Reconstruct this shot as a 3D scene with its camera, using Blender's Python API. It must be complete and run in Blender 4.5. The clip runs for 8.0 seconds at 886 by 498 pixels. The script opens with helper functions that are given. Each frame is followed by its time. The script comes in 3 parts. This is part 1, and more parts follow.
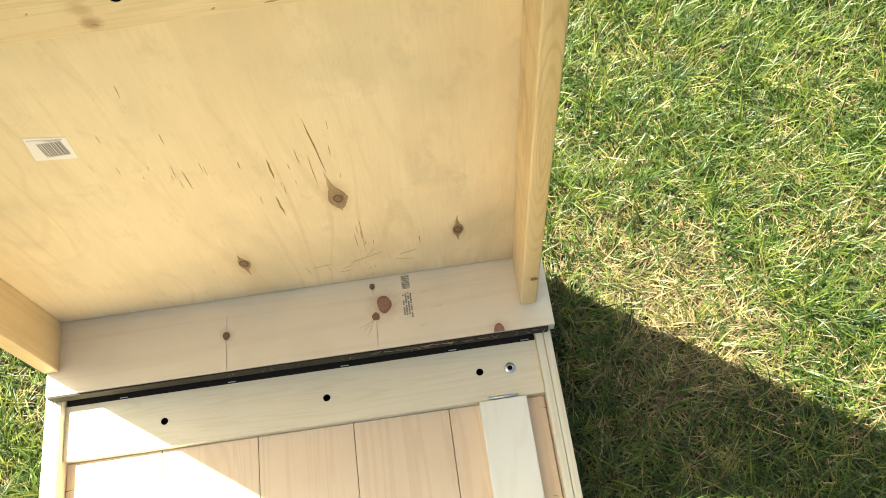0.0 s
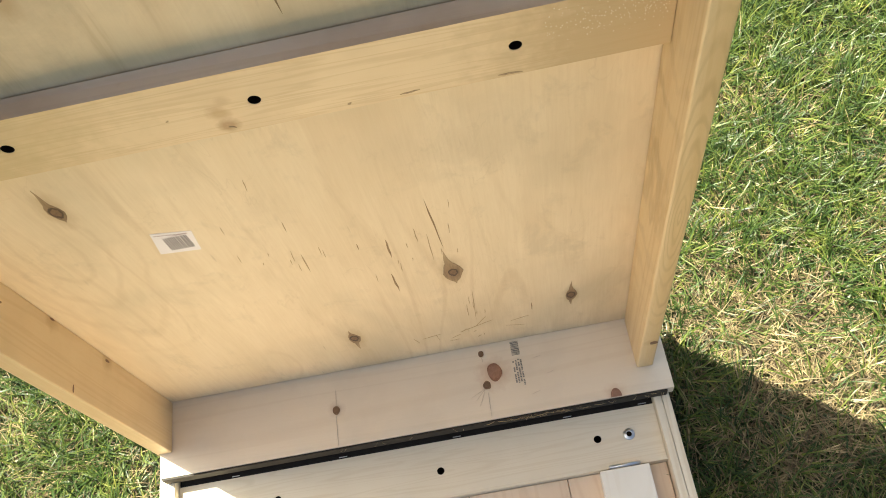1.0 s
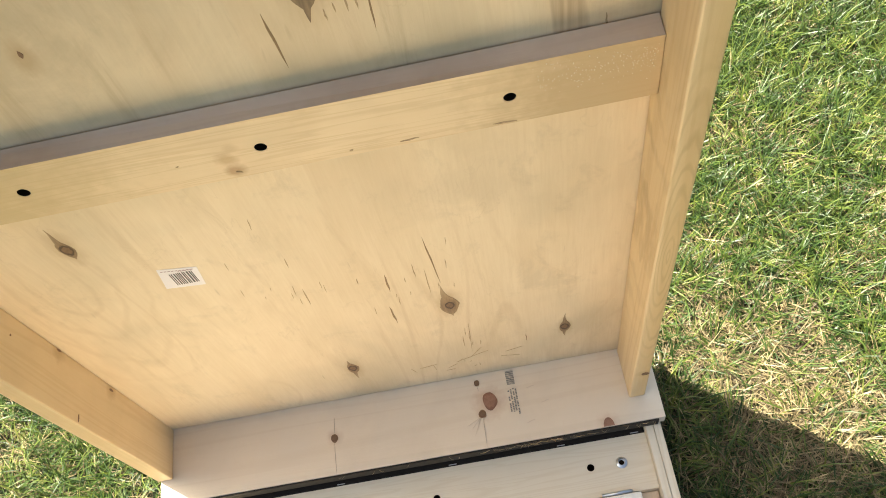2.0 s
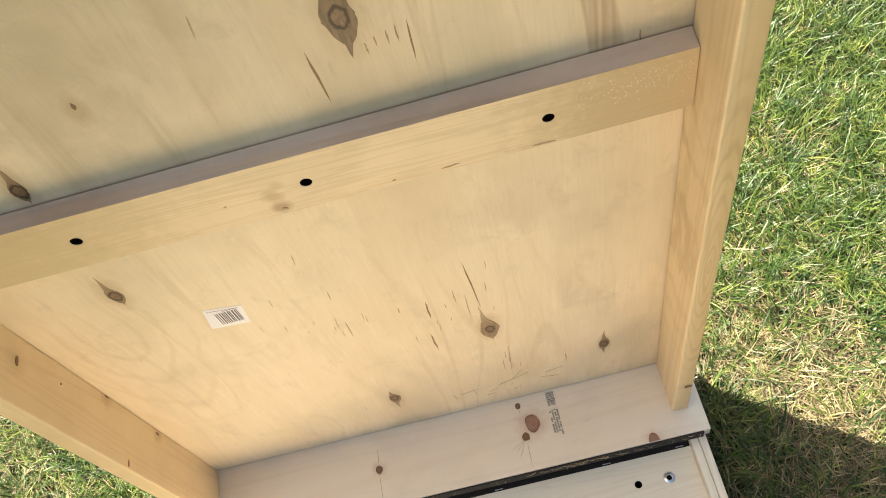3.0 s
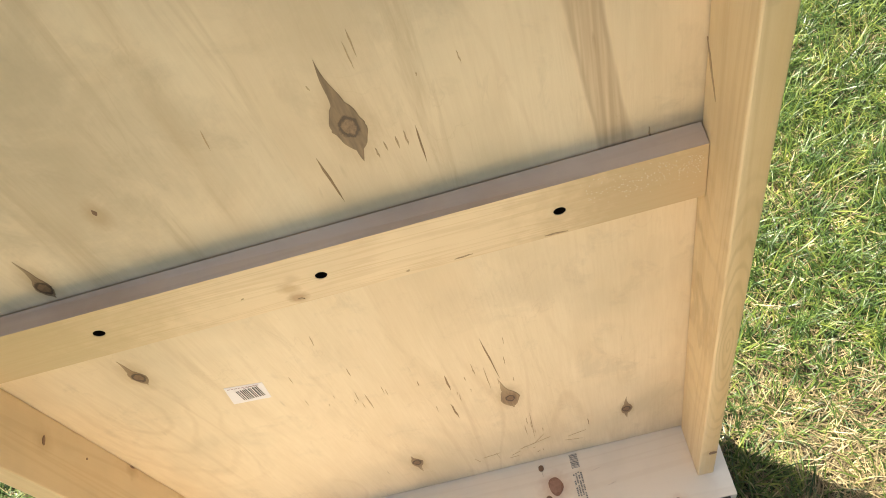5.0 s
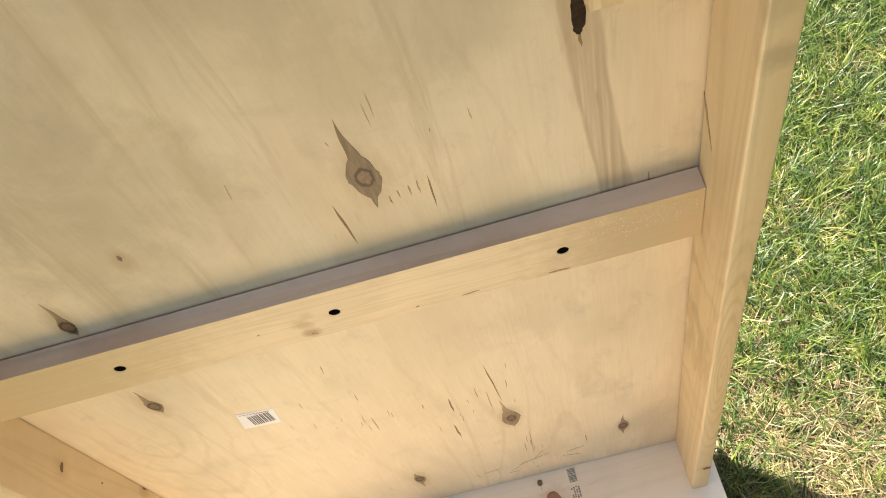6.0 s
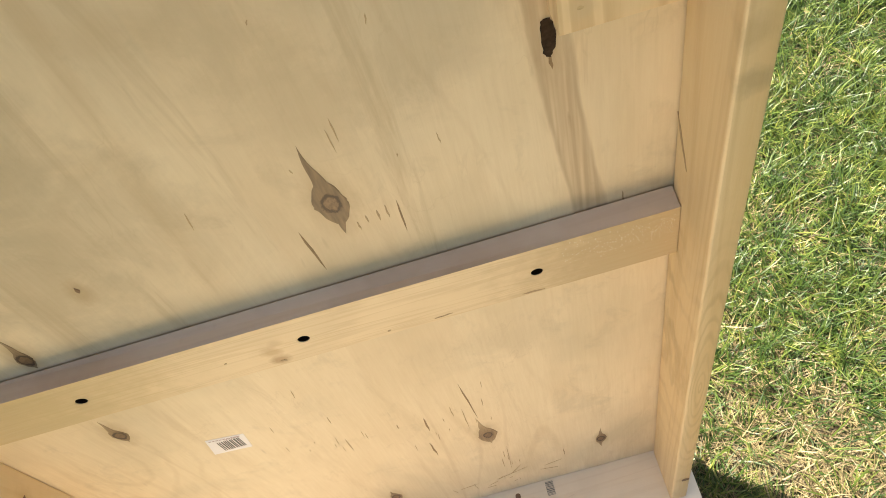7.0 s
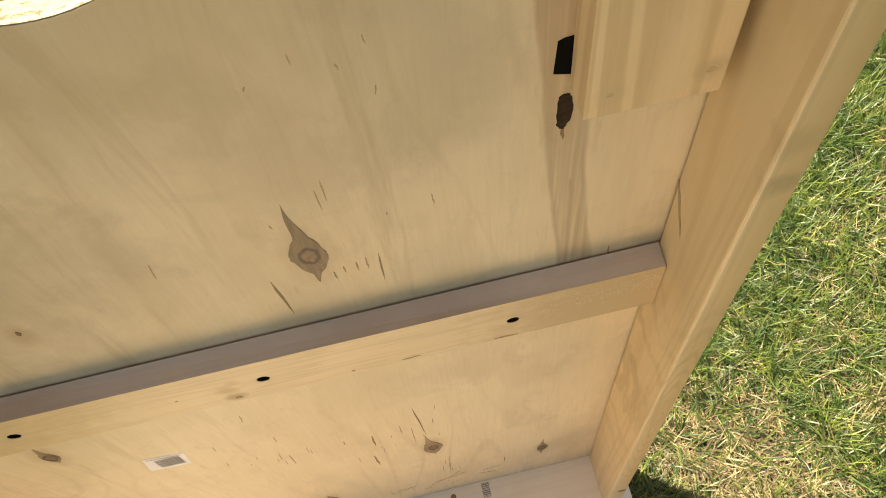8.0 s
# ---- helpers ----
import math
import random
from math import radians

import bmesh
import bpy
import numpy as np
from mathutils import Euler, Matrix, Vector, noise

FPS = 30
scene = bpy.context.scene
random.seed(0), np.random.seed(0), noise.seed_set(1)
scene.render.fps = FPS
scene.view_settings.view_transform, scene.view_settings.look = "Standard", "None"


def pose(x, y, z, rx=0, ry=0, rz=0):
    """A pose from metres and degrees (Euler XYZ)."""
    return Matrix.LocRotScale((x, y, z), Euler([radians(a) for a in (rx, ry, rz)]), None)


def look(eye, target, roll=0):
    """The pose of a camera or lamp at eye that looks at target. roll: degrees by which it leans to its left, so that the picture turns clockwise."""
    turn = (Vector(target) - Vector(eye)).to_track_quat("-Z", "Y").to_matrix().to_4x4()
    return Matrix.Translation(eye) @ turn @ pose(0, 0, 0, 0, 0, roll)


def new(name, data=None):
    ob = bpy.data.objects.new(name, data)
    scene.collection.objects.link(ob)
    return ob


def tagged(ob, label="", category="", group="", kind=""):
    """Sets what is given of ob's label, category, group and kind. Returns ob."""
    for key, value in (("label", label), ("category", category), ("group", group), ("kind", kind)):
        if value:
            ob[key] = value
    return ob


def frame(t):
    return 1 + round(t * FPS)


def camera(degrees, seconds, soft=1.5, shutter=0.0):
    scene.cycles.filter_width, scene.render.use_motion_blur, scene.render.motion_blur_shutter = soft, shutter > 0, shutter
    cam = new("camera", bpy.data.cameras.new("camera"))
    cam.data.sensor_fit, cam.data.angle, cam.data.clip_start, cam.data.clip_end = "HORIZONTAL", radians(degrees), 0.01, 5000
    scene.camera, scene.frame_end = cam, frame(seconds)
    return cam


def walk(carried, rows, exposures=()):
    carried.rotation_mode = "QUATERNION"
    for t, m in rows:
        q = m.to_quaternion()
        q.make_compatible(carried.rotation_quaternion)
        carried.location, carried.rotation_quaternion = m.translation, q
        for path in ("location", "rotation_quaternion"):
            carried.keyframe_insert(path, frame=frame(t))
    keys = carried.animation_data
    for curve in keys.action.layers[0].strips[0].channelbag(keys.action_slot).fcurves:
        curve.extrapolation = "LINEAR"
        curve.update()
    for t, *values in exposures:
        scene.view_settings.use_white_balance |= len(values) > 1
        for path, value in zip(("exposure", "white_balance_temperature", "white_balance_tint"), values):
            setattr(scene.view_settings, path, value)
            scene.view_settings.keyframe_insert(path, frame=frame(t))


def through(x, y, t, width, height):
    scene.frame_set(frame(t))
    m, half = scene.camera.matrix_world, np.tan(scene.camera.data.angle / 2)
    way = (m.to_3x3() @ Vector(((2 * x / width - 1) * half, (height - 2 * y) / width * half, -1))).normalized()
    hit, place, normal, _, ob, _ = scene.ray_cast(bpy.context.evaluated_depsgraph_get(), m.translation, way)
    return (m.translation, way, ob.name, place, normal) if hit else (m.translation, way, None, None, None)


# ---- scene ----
cam = camera(55.4, 8.0, soft=0.95)
PATH = [
    (0, (0.4837, -0.4332, 0.9726), (0.4872, -0.0056, 0.0686), -7.79),
    (0.1, (0.484, -0.429, 0.943), (0.423, 0.495, -0.829), -13.0),
    (0.2, (0.476, -0.425, 0.94), (0.359, 0.56, -0.796), -16.5),
    (0.3, (0.464, -0.408, 0.942), (0.306, 0.592, -0.782), -18.7),
    (0.5, (0.4525, -0.3925, 0.9441), (0.3457, 0.103, 0.0821), -21.26),
    (0.8, (0.435, -0.382, 0.955), (0.268, 0.573, -0.794), -19.8),
    (1, (0.428, -0.3813, 0.9765), (0.3732, 0.091, 0.0968), -16.7),
    (1.2, (0.436, -0.381, 0.99), (0.338, 0.577, -0.763), -15.8),
    (2.3, (0.425, -0.38, 1.006), (0.334, 0.617, -0.726), -15.3),
    (2.5, (0.413, -0.3831, 1.0021), (0.3702, 0.1245, 0.1416), -16.45),
    (3, (0.4076, -0.3816, 1.013), (0.3537, 0.1407, 0.1619), -19.34),
    (3.5, (0.4089, -0.3873, 1.0085), (0.3519, 0.1515, 0.168), -20.31),
    (4, (0.4315, -0.376, 1.0255), (0.353, 0.1552, 0.1819), -20.7),
    (4.5, (0.4266, -0.3528, 1.037), (0.3469, 0.1836, 0.1968), -21.28),
    (5, (0.4336, -0.3479, 1.0396), (0.3489, 0.2045, 0.2103), -22.09),
    (5.2, (0.431, -0.347, 1.053), (0.279, 0.758, -0.607), -21.1),
    (6.3, (0.43, -0.334, 1.08), (0.291, 0.753, -0.594), -22.1),
    (6.5, (0.4476, -0.3359, 1.0605), (0.3666, 0.2065, 0.2243), -23.93),
    (7, (0.4367, -0.3145, 1.0746), (0.3906, 0.2272, 0.2353), -20.1),
    (7.2, (0.44, -0.311, 1.076), (0.343, 0.789, -0.591), -20.7),
    (7.5, (0.4373, -0.301, 1.0858), (0.3931, 0.2459, 0.2497), -20.31),
    (7.7, (0.452, -0.279, 1.09), (0.383, 0.765, -0.614), -19.3),
    (8, (0.4136, -0.2331, 1.087), (0.4473, 0.2313, 0.202), -9.27),
]

walk(cam, [(t, look(e, g, r)) for t, e, g, r in PATH],
     exposures=[(0.0, 2.49, 7670, -13), (0.5, 2.33, 6870, -4), (0.8, 2.21, 7020, -2), (1.2, 2.32, 6970, -2), (2.5, 2.40, 6920, -2), (4.0, 2.47, 6770, -2),
                (4.5, 2.38, 6970, 0), (5.0, 2.43, 6970, 0), (6.5, 2.40, 7020, 0), (7.0, 2.33, 7170, 0), (7.7, 2.28, 7270, -1), (8.0, 2.06, 7870, 1)])

# ---------------------------------------------------------------- light
SUN_TRAVEL = Vector((0.407, -0.290, -0.866))
world = bpy.data.worlds.new("sky")
scene.world = world
world.use_nodes = True
wn = world.node_tree.nodes
sky = wn.new("ShaderNodeTexSky")
sky.sky_type, sky.sun_disc = "NISHITA", False
sky.air_density, sky.dust_density = 0.55, 5.0
sky.sun_elevation = math.asin(0.866)
sky.sun_rotation = math.atan2(-SUN_TRAVEL.x, -SUN_TRAVEL.y)
wn["Background"].inputs["Strength"].default_value = 0.06
world.node_tree.links.new(sky.outputs["Color"], wn["Background"].inputs["Color"])
sun = new("sun", bpy.data.lights.new("sun", "SUN"))
sun.data.energy, sun.data.angle, sun.data.color = 5.0, radians(0.6), (1.0, 0.94, 0.84)
sun.matrix_world = look((-3, 2, 6), Vector((-3, 2, 6)) + SUN_TRAVEL)


# ---------------------------------------------------------------- materials
class Mat:
    """A small node builder round one material."""

    def __init__(self, name, rough=0.6, metal=0.0):
        self.m = bpy.data.materials.new(name)
        self.m.use_nodes = True
        self.t = self.m.node_tree
        self.b = self.t.nodes["Principled BSDF"]
        self.b.inputs["Roughness"].default_value = rough
        self.b.inputs["Metallic"].default_value = metal

    def node(self, kind, **values):
        n = self.t.nodes.new("ShaderNode" + kind)
        for k, v in values.items():
            n.inputs[k].default_value = v
        return n

    def link(self, a, b):
        self.t.links.new(a, b)

    def coords(self, scale, turn=(0, 0, 0), shift=(0, 0, 0)):
        c = self.node("TexCoord")
        m = self.node("Mapping", Scale=scale, Rotation=turn, Location=shift)
        self.link(c.outputs["Object"], m.inputs["Vector"])
        return m.outputs["Vector"]

    def noise(self, vec, scale, detail=3.0, rough=0.55, bend=0.0):
        n = self.node("TexNoise", Scale=scale, Detail=detail, Roughness=rough, Distortion=bend)
        self.link(vec, n.inputs["Vector"])
        return n.outputs["Fac"]

    def math(self, op, a, b=None, c=None):
        n = self.t.nodes.new("ShaderNodeMath")
        n.operation = op
        for i, v in enumerate((a, b, c)):
            if v is None:
                continue
            if isinstance(v, (int, float)):
                n.inputs[i].default_value = v
            else:
                self.link(v, n.inputs[i])
        return n.outputs[0]

    def span(self, v, lo, hi, a=0.0, b=1.0):
        n = self.node("MapRange")
        self.link(v, n.inputs["Value"])
        for k, x in (("From Min", lo), ("From Max", hi), ("To Min", a), ("To Max", b)):
            n.inputs[k].default_value = x
        return n.outputs["Result"]

    def mix(self, f, a, b, how="MIX"):
        n = self.t.nodes.new("ShaderNodeMix")
        n.data_type, n.blend_type = "RGBA", how
        if isinstance(f, (int, float)):
            n.inputs["Factor"].default_value = f
        else:
            self.link(f, n.inputs["Factor"])
        for s, v in ((n.inputs[6], a), (n.inputs[7], b)):
            if isinstance(v, tuple):
                s.default_value = (*v, 1)
            else:
                self.link(v, s)
        return n.outputs[2]

    def color(self, c):
        if isinstance(c, tuple):
            self.b.inputs["Base Color"].default_value = (*c, 1)
        else:
            self.link(c, self.b.inputs["Base Color"])

    def bump(self, h, strength=0.2, distance=0.001):
        n = self.node("Bump", Strength=strength, Distance=distance)
        self.link(h, n.inputs["Height"])
        self.link(n.outputs["Normal"], self.b.inputs["Normal"])


def sawn_wood(name, light, dark, along="z", grain=0.5, rings=26.0, stain=0.25, rough=0.55, seed=0.0, stain_tone=None, halos=(), figure=None):
    """Planed softwood board: long growth lines, fine fibre, faint blotches."""
    k = Mat(name, rough)
    squeeze = {"x": (0.05, 1, 1), "y": (1, 0.05, 1), "z": (1, 1, 0.05)}[along]
    v = k.coords(squeeze, shift=(seed, seed * 0.7, seed * 1.3))
    broad = k.noise(v, rings, 2.5, 0.5, 1.1)
    line = k.math("SINE", k.math("MULTIPLY", broad, 44.0))
    line = k.span(line, 0.1, 1.0)
    fibre = k.noise(v, 520.0, 4.0, 0.7, 0.3)
    f = k.math("MULTIPLY", k.math("ADD", k.math("MULTIPLY", line, 0.62), k.math("MULTIPLY", fibre, 0.38)), grain)
    base = k.mix(f, light, dark)
    if figure:
        # flame figure: nested growth loops drawn out along the board
        sep = k.node("SeparateXYZ")
        k.link(k.coords((1, 1, 1)), sep.inputs[0])
        ux = k.math("SUBTRACT", sep.outputs["X"], figure[0])
        uz = k.math("MULTIPLY", k.math("SUBTRACT", sep.outputs["Z"], figure[1]), 0.085)
        wob = k.math("MULTIPLY", k.math("SUBTRACT", k.noise(k.coords((1, 1, 0.3)), 30.0, 3.0), 0.5), 0.007)
        dd = k.math("ADD", k.math("SQRT", k.math("ADD", k.math("MULTIPLY", ux, ux), k.math("MULTIPLY", uz, uz))), wob)
        loop = k.span(k.math("SINE", k.math("MULTIPLY", dd, 2300.0)), 0.1, 1.0)
        near = k.math("MULTIPLY", k.span(dd, 0.024, 0.012), k.span(k.noise(k.coords((1, 1, 0.2)), 25.0, 3.0), 0.35, 0.6, 0.35, 1.0))
        base = k.mix(k.span(k.math("ADD", ux, wob), -0.009, 0.002, 0.0, 0.6), base, (0.60, 0.42, 0.20))
        base = k.mix(k.math("MULTIPLY", k.math("MULTIPLY", loop, near), 0.6), base, tuple(0.75 * c for c in dark))
    plain = k.coords((1, 1, 1), shift=(seed, 0, 0))
    blot = k.span(k.noise(plain, 9.0, 4.0, 0.6), 0.45, 0.75, 0.0, stain)
    base = k.mix(blot, base, stain_tone or tuple(0.62 * c for c in dark))
    spot = k.span(k.noise(plain, 70.0, 2.0, 0.5), 0.68, 0.8, 0.0, stain * 0.6)
    base = k.mix(spot, base, dark)
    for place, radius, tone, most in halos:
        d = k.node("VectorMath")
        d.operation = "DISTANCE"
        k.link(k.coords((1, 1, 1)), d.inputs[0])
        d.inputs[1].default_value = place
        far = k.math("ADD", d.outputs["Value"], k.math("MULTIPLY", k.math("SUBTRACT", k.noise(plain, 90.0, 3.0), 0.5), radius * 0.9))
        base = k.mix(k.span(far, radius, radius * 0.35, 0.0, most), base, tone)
    k.color(base)
    k.link(k.span(fibre, 0.3, 0.7, rough - 0.08, rough + 0.12), k.b.inputs["Roughness"])
    k.bump(fibre, 0.25, 0.0006)
    return k.m


# grey-brown handling smudges of the veneer: place along and up the panel, radius, strength
SMUDGES = [(0.41, 0.82, 0.085, 0.42), (0.36, 0.765, 0.060, 0.42), (0.21, 0.71, 0.080, 0.42), (0.30, 0.665, 0.055, 0.22), (0.165, 0.675, 0.065, 0.4),
           (0.10, 0.72, 0.06, 0.36), (0.44, 0.455, 0.055, 0.18), (0.481, 0.248, 0.028, 0.3), (0.40, 0.425, 0.045, 0.16), (0.26, 0.40, 0.035, 0.16), (0.30, 0.87, 0.09, 0.36), (0.17, 0.80, 0.09, 0.36)]


def plywood(name):
    """Rotary-cut pine veneer: wandering contour lines, upright fibre, grey smudges and one brown heartwood band."""
    k = Mat(name, 0.6)
    broad = k.noise(k.coords((1, 1, 0.3)), 4.2, 2.0, 0.45, 0.8)
    wave = k.math("SINE", k.math("MULTIPLY", broad, 75.0))
    thin = k.span(wave, 0.75, 1.0)
    mottle = k.span(k.noise(k.coords((1, 1, 0.28), turn=(0, 0.07, 0)), 13.0, 6.0, 0.62, 0.5), 0.34, 0.68)
    soft = k.span(k.noise(k.coords((1, 1, 0.07), turn=(0, 0.05, 0)), 42.0, 4.0, 0.65, 0.6), 0.36, 0.7)
    fibre = k.noise(k.coords((1, 1, 0.05)), 380.0, 4.0, 0.7, 0.5)
    base = k.mix(k.math("MULTIPLY", soft, 0.26), (0.775, 0.642, 0.450), (0.66, 0.51, 0.325))
    base = k.mix(k.math("MULTIPLY", mottle, 0.42), base, (0.61, 0.48, 0.30))
    gate0 = k.span(k.noise(k.coords((1, 1, 0.6)), 5.0, 2.0), 0.42, 0.62)
    base = k.mix(k.math("MULTIPLY", k.math("MULTIPLY", thin, gate0), 0.19), base, (0.45, 0.29, 0.14))
    sep = k.node("SeparateXYZ")
    k.link(k.coords((1, 1, 1)), sep.inputs[0])
    wobble = k.math("MULTIPLY", k.math("SUBTRACT", k.noise(k.coords((1, 1, 0.6)), 14.0, 3.0), 0.5), 0.035)
    ux = k.math("SUBTRACT", sep.outputs["X"], 0.062)
    uz = k.math("MULTIPLY", k.math("SUBTRACT", sep.outputs["Z"], 0.40), 0.33)
    dd = k.math("ADD", k.math("SQRT", k.math("ADD", k.math("MULTIPLY", ux, ux), k.math("MULTIPLY", uz, uz))), wobble)
    loop = k.span(k.math("SINE", k.math("MULTIPLY", dd, 330.0)), 0.55, 1.0)
    where = k.math("MULTIPLY", k.span(dd, 0.105, 0.05), k.math("MULTIPLY", k.span(dd, 0.012, 0.022), k.span(sep.outputs["Z"], 0.46, 0.40)))
    base = k.mix(k.math("MULTIPLY", k.math("MULTIPLY", loop, where), 0.17), base, (0.46, 0.31, 0.16))
    # wispy veins
    vein = k.noise(k.coords((1, 1, 0.35), turn=(0, 0.1, 0)), 21.0, 4.0, 0.55, 1.6)
    vein = k.span(k.math("ABSOLUTE", k.math("SUBTRACT", vein, 0.52)), 0.012, 0.0)
    gate1 = k.span(k.noise(k.coords((1, 1, 1), shift=(2, 0, 1)), 11.0, 3.0), 0.5, 0.62)
    base = k.mix(k.math("MULTIPLY", k.math("MULTIPLY", vein, gate1), 0.14), base, (0.36, 0.25, 0.13))
    base = k.mix(k.span(fibre, 0.4, 0.75, 0.0, 0.13), base, (0.47, 0.34, 0.19))
    feather = k.noise(k.coords((1, 1, 0.10), turn=(0, 0.06, 0), shift=(1, 3, 0)), 24.0, 5.0, 0.7, 0.8)
    strong = k.span(sep.outputs["Z"], 0.50, 0.60, 0.45, 1.0)
    base = k.mix(k.math("MULTIPLY", k.span(feather, 0.55, 0.70, 0.0, 0.55), strong), base, (0.46, 0.33, 0.18))
    # short brown flecks along the grain
    fleck = k.noise(k.coords((1, 1, 0.12), turn=(0, 0.06, 0)), 150.0, 1.0, 0.4)
    gate = k.span(k.noise(k.coords((1, 1, 1)), 8.0, 2.0), 0.5, 0.64)
    base = k.mix(k.math("MULTIPLY", k.math("MULTIPLY", k.span(fleck, 0.73, 0.79), gate), 0.55), base, (0.2, 0.12, 0.05))
    # broad grey-brown handling smudges
    smudge = k.span(k.noise(k.coords((1, 1, 0.8)), 6.0, 3.0, 0.55, 0.3), 0.5, 0.72, 0.0, 0.5)
    base = k.mix(smudge, base, (0.45, 0.38, 0.255))
    cloud = k.math("MULTIPLY", k.math("SUBTRACT", k.noise(k.coords((1, 1, 0.8), shift=(5, 0, 0)), 17.0, 6.0, 0.68, 0.5), 0.5), 0.15)
    for u, v, size, most in SMUDGES:
        touch = k.node("VectorMath")
        touch.operation = "DISTANCE"
        k.link(k.coords((1, 1, 0.8)), touch.inputs[0])
        touch.inputs[1].default_value = (u, 0.0, v * 0.8)
        reach = k.math("ADD", touch.outputs["Value"], cloud)
        base = k.mix(k.span(reach, size, size * 0.35, 0.0, most), base, (0.45, 0.365, 0.24))
    grime = k.span(k.noise(k.coords((1, 1, 0.7), shift=(4, 1, 2)), 26.0, 5.0, 0.7, 0.4), 0.56, 0.74, 0.0, 0.3)
    base = k.mix(grime, base, (0.38, 0.30, 0.19))
    for (u, v), size in (((0.387, 0.218), 0.016), ((0.507, 0.105), 0.011), ((0.258, 0.093), 0.013), ((0.0985, 0.45), 0.014), ((0.3555, 0.674), 0.019), ((0.1105, 0.604), 0.013), ((0.184, 0.655), 0.009)):
        d = k.node("VectorMath")
        d.operation = "DISTANCE"
        k.link(k.coords((1, 1, 0.42)), d.inputs[0])
        d.inputs[1].default_value = (u, 0, v * 0.42)
        near = k.math("ADD", d.outputs["Value"], k.math("MULTIPLY", k.math("SUBTRACT", k.noise(k.coords((1, 1, 0.4)), 120.0, 3.0), 0.5), size * 0.8))
        base = k.mix(k.span(near, size, size * 0.35, 0.0, 0.6), base, (0.43, 0.30, 0.165))
    lane = k.node("SeparateXYZ")
    k.link(k.coords((1, 1, 1)), lane.inputs[0])
    lx, lz = lane.outputs["X"], lane.outputs["Z"]
    drift = k.math("MULTIPLY", k.math("SUBTRACT", k.noise(k.coords((1, 1, 0.5), shift=(7, 0, 0)), 18.0, 4.0), 0.5), 0.018)
    aside = k.math("ABSOLUTE", k.math("ADD", drift, k.math("SUBTRACT", lx, k.math("ADD", k.math("MULTIPLY", lz, 0.065), 0.217))))
    lane_f = k.math("MULTIPLY", k.span(aside, 0.010, 0.001), k.math("MULTIPLY", k.span(lz, 0.585, 0.63), k.span(k.noise(k.coords((1, 1, 0.06)), 120.0, 3.0), 0.4, 0.65, 0.25, 0.8)))
    base = k.mix(k.math("MULTIPLY", lane_f, 0.6), base, (0.47, 0.34, 0.19))
    # a slightly darker strip of veneer beside a sharp seam
    strip = k.math("MULTIPLY", k.span(k.math("ADD", lx, k.math("MULTIPLY", drift, 0.12)), 0.3095, 0.3115), k.span(k.math("ADD", lx, drift), 0.402, 0.380))
    strip = k.math("MULTIPLY", strip, k.span(lz, 0.32, 0.47, 0.0, 0.34))
    base = k.mix(strip, base, (0.63, 0.485, 0.305))
    # heartwood band that leans a little to the left as it climbs
    c = k.node("SeparateXYZ")
    tc = k.node("TexCoord")
    k.link(tc.outputs["Object"], c.inputs[0])
    x, z = c.outputs["X"], c.outputs["Z"]
    wob = k.math("MULTIPLY", k.math("SUBTRACT", k.noise(k.coords((1, 1, 0.5)), 16.0, 3.0), 0.5), 0.012)
    mid = k.math("ADD", k.math("MULTIPLY", z, -0.087), 0.5655)
    off = k.math("ABSOLUTE", k.math("ADD", k.math("SUBTRACT", x, mid), wob))
    band = k.math("MULTIPLY", k.span(off, 0.0125, 0.0075), k.span(z, 0.50, 0.60))
    lines = k.noise(k.coords((1, 1, 0.02)), 210.0, 2.0)
    band = k.math("MULTIPLY", band, k.span(lines, 0.33, 0.62, 0.2, 0.66))
    base = k.mix(band, base, (0.38, 0.255, 0.145))
    side = k.math("SUBTRACT", off, 0.0098)
    seam = k.math("MULTIPLY", k.span(k.math("ABSOLUTE", side), 0.0024, 0.0005), k.span(z, 0.50, 0.60))
    base = k.mix(k.math("MULTIPLY", seam, k.span(k.noise(k.coords((1, 1, 0.1)), 60.0, 3.0), 0.35, 0.6, 0.1, 0.45)), base, (0.32, 0.20, 0.105))
    k.color(base)
    k.link(k.span(fibre, 0.3, 0.7, 0.5, 0.72), k.b.inputs["Roughness"])
    k.bump(k.math("ADD", fibre, k.math("MULTIPLY", thin, -0.4)), 0.22, 0.0006)
    return k.m


def knot_wood(name, ring, core, rim, radius, flat=1.0, fade=0.0):
    """A knot: dark bark ring round a brown core; rings in the knot's own plane."""
    k = Mat(name, 0.6)
    c = k.coords((1, 1, flat))
    d = k.node("VectorMath")
    d.operation = "LENGTH"
    k.link(c, d.inputs[0])
    r = k.math("ADD", d.outputs["Value"], k.math("MULTIPLY", k.math("SUBTRACT", k.noise(c, 230.0, 4.0, 0.65), 0.5), radius * 0.85))
    grow = k.span(k.noise(c, 2.2 / radius, 4.0, 0.7), 0.4, 0.65, 0.0, 0.6)
    inner = k.mix(grow, core, ring)
    f = k.span(r, radius * 0.62, radius * 0.78)
    g = k.span(r, radius * 0.94, radius * 1.10)
    col = k.mix(f, inner, ring)
    outer = k.mix(k.span(k.noise(k.coords((1, 1, 0.15)), 300.0, 3.0), 0.35, 0.65), rim, tuple(0.62 * q for q in rim))
    if fade:
        outer = k.mix(k.span(r, radius * 1.3, radius * fade, 0.0, 0.8), outer, (0.47, 0.345, 0.20))
    k.color(k.mix(g, col, outer))
    k.bump(k.noise(c, 400.0, 3.0), 0.3, 0.0005)
    return k.m


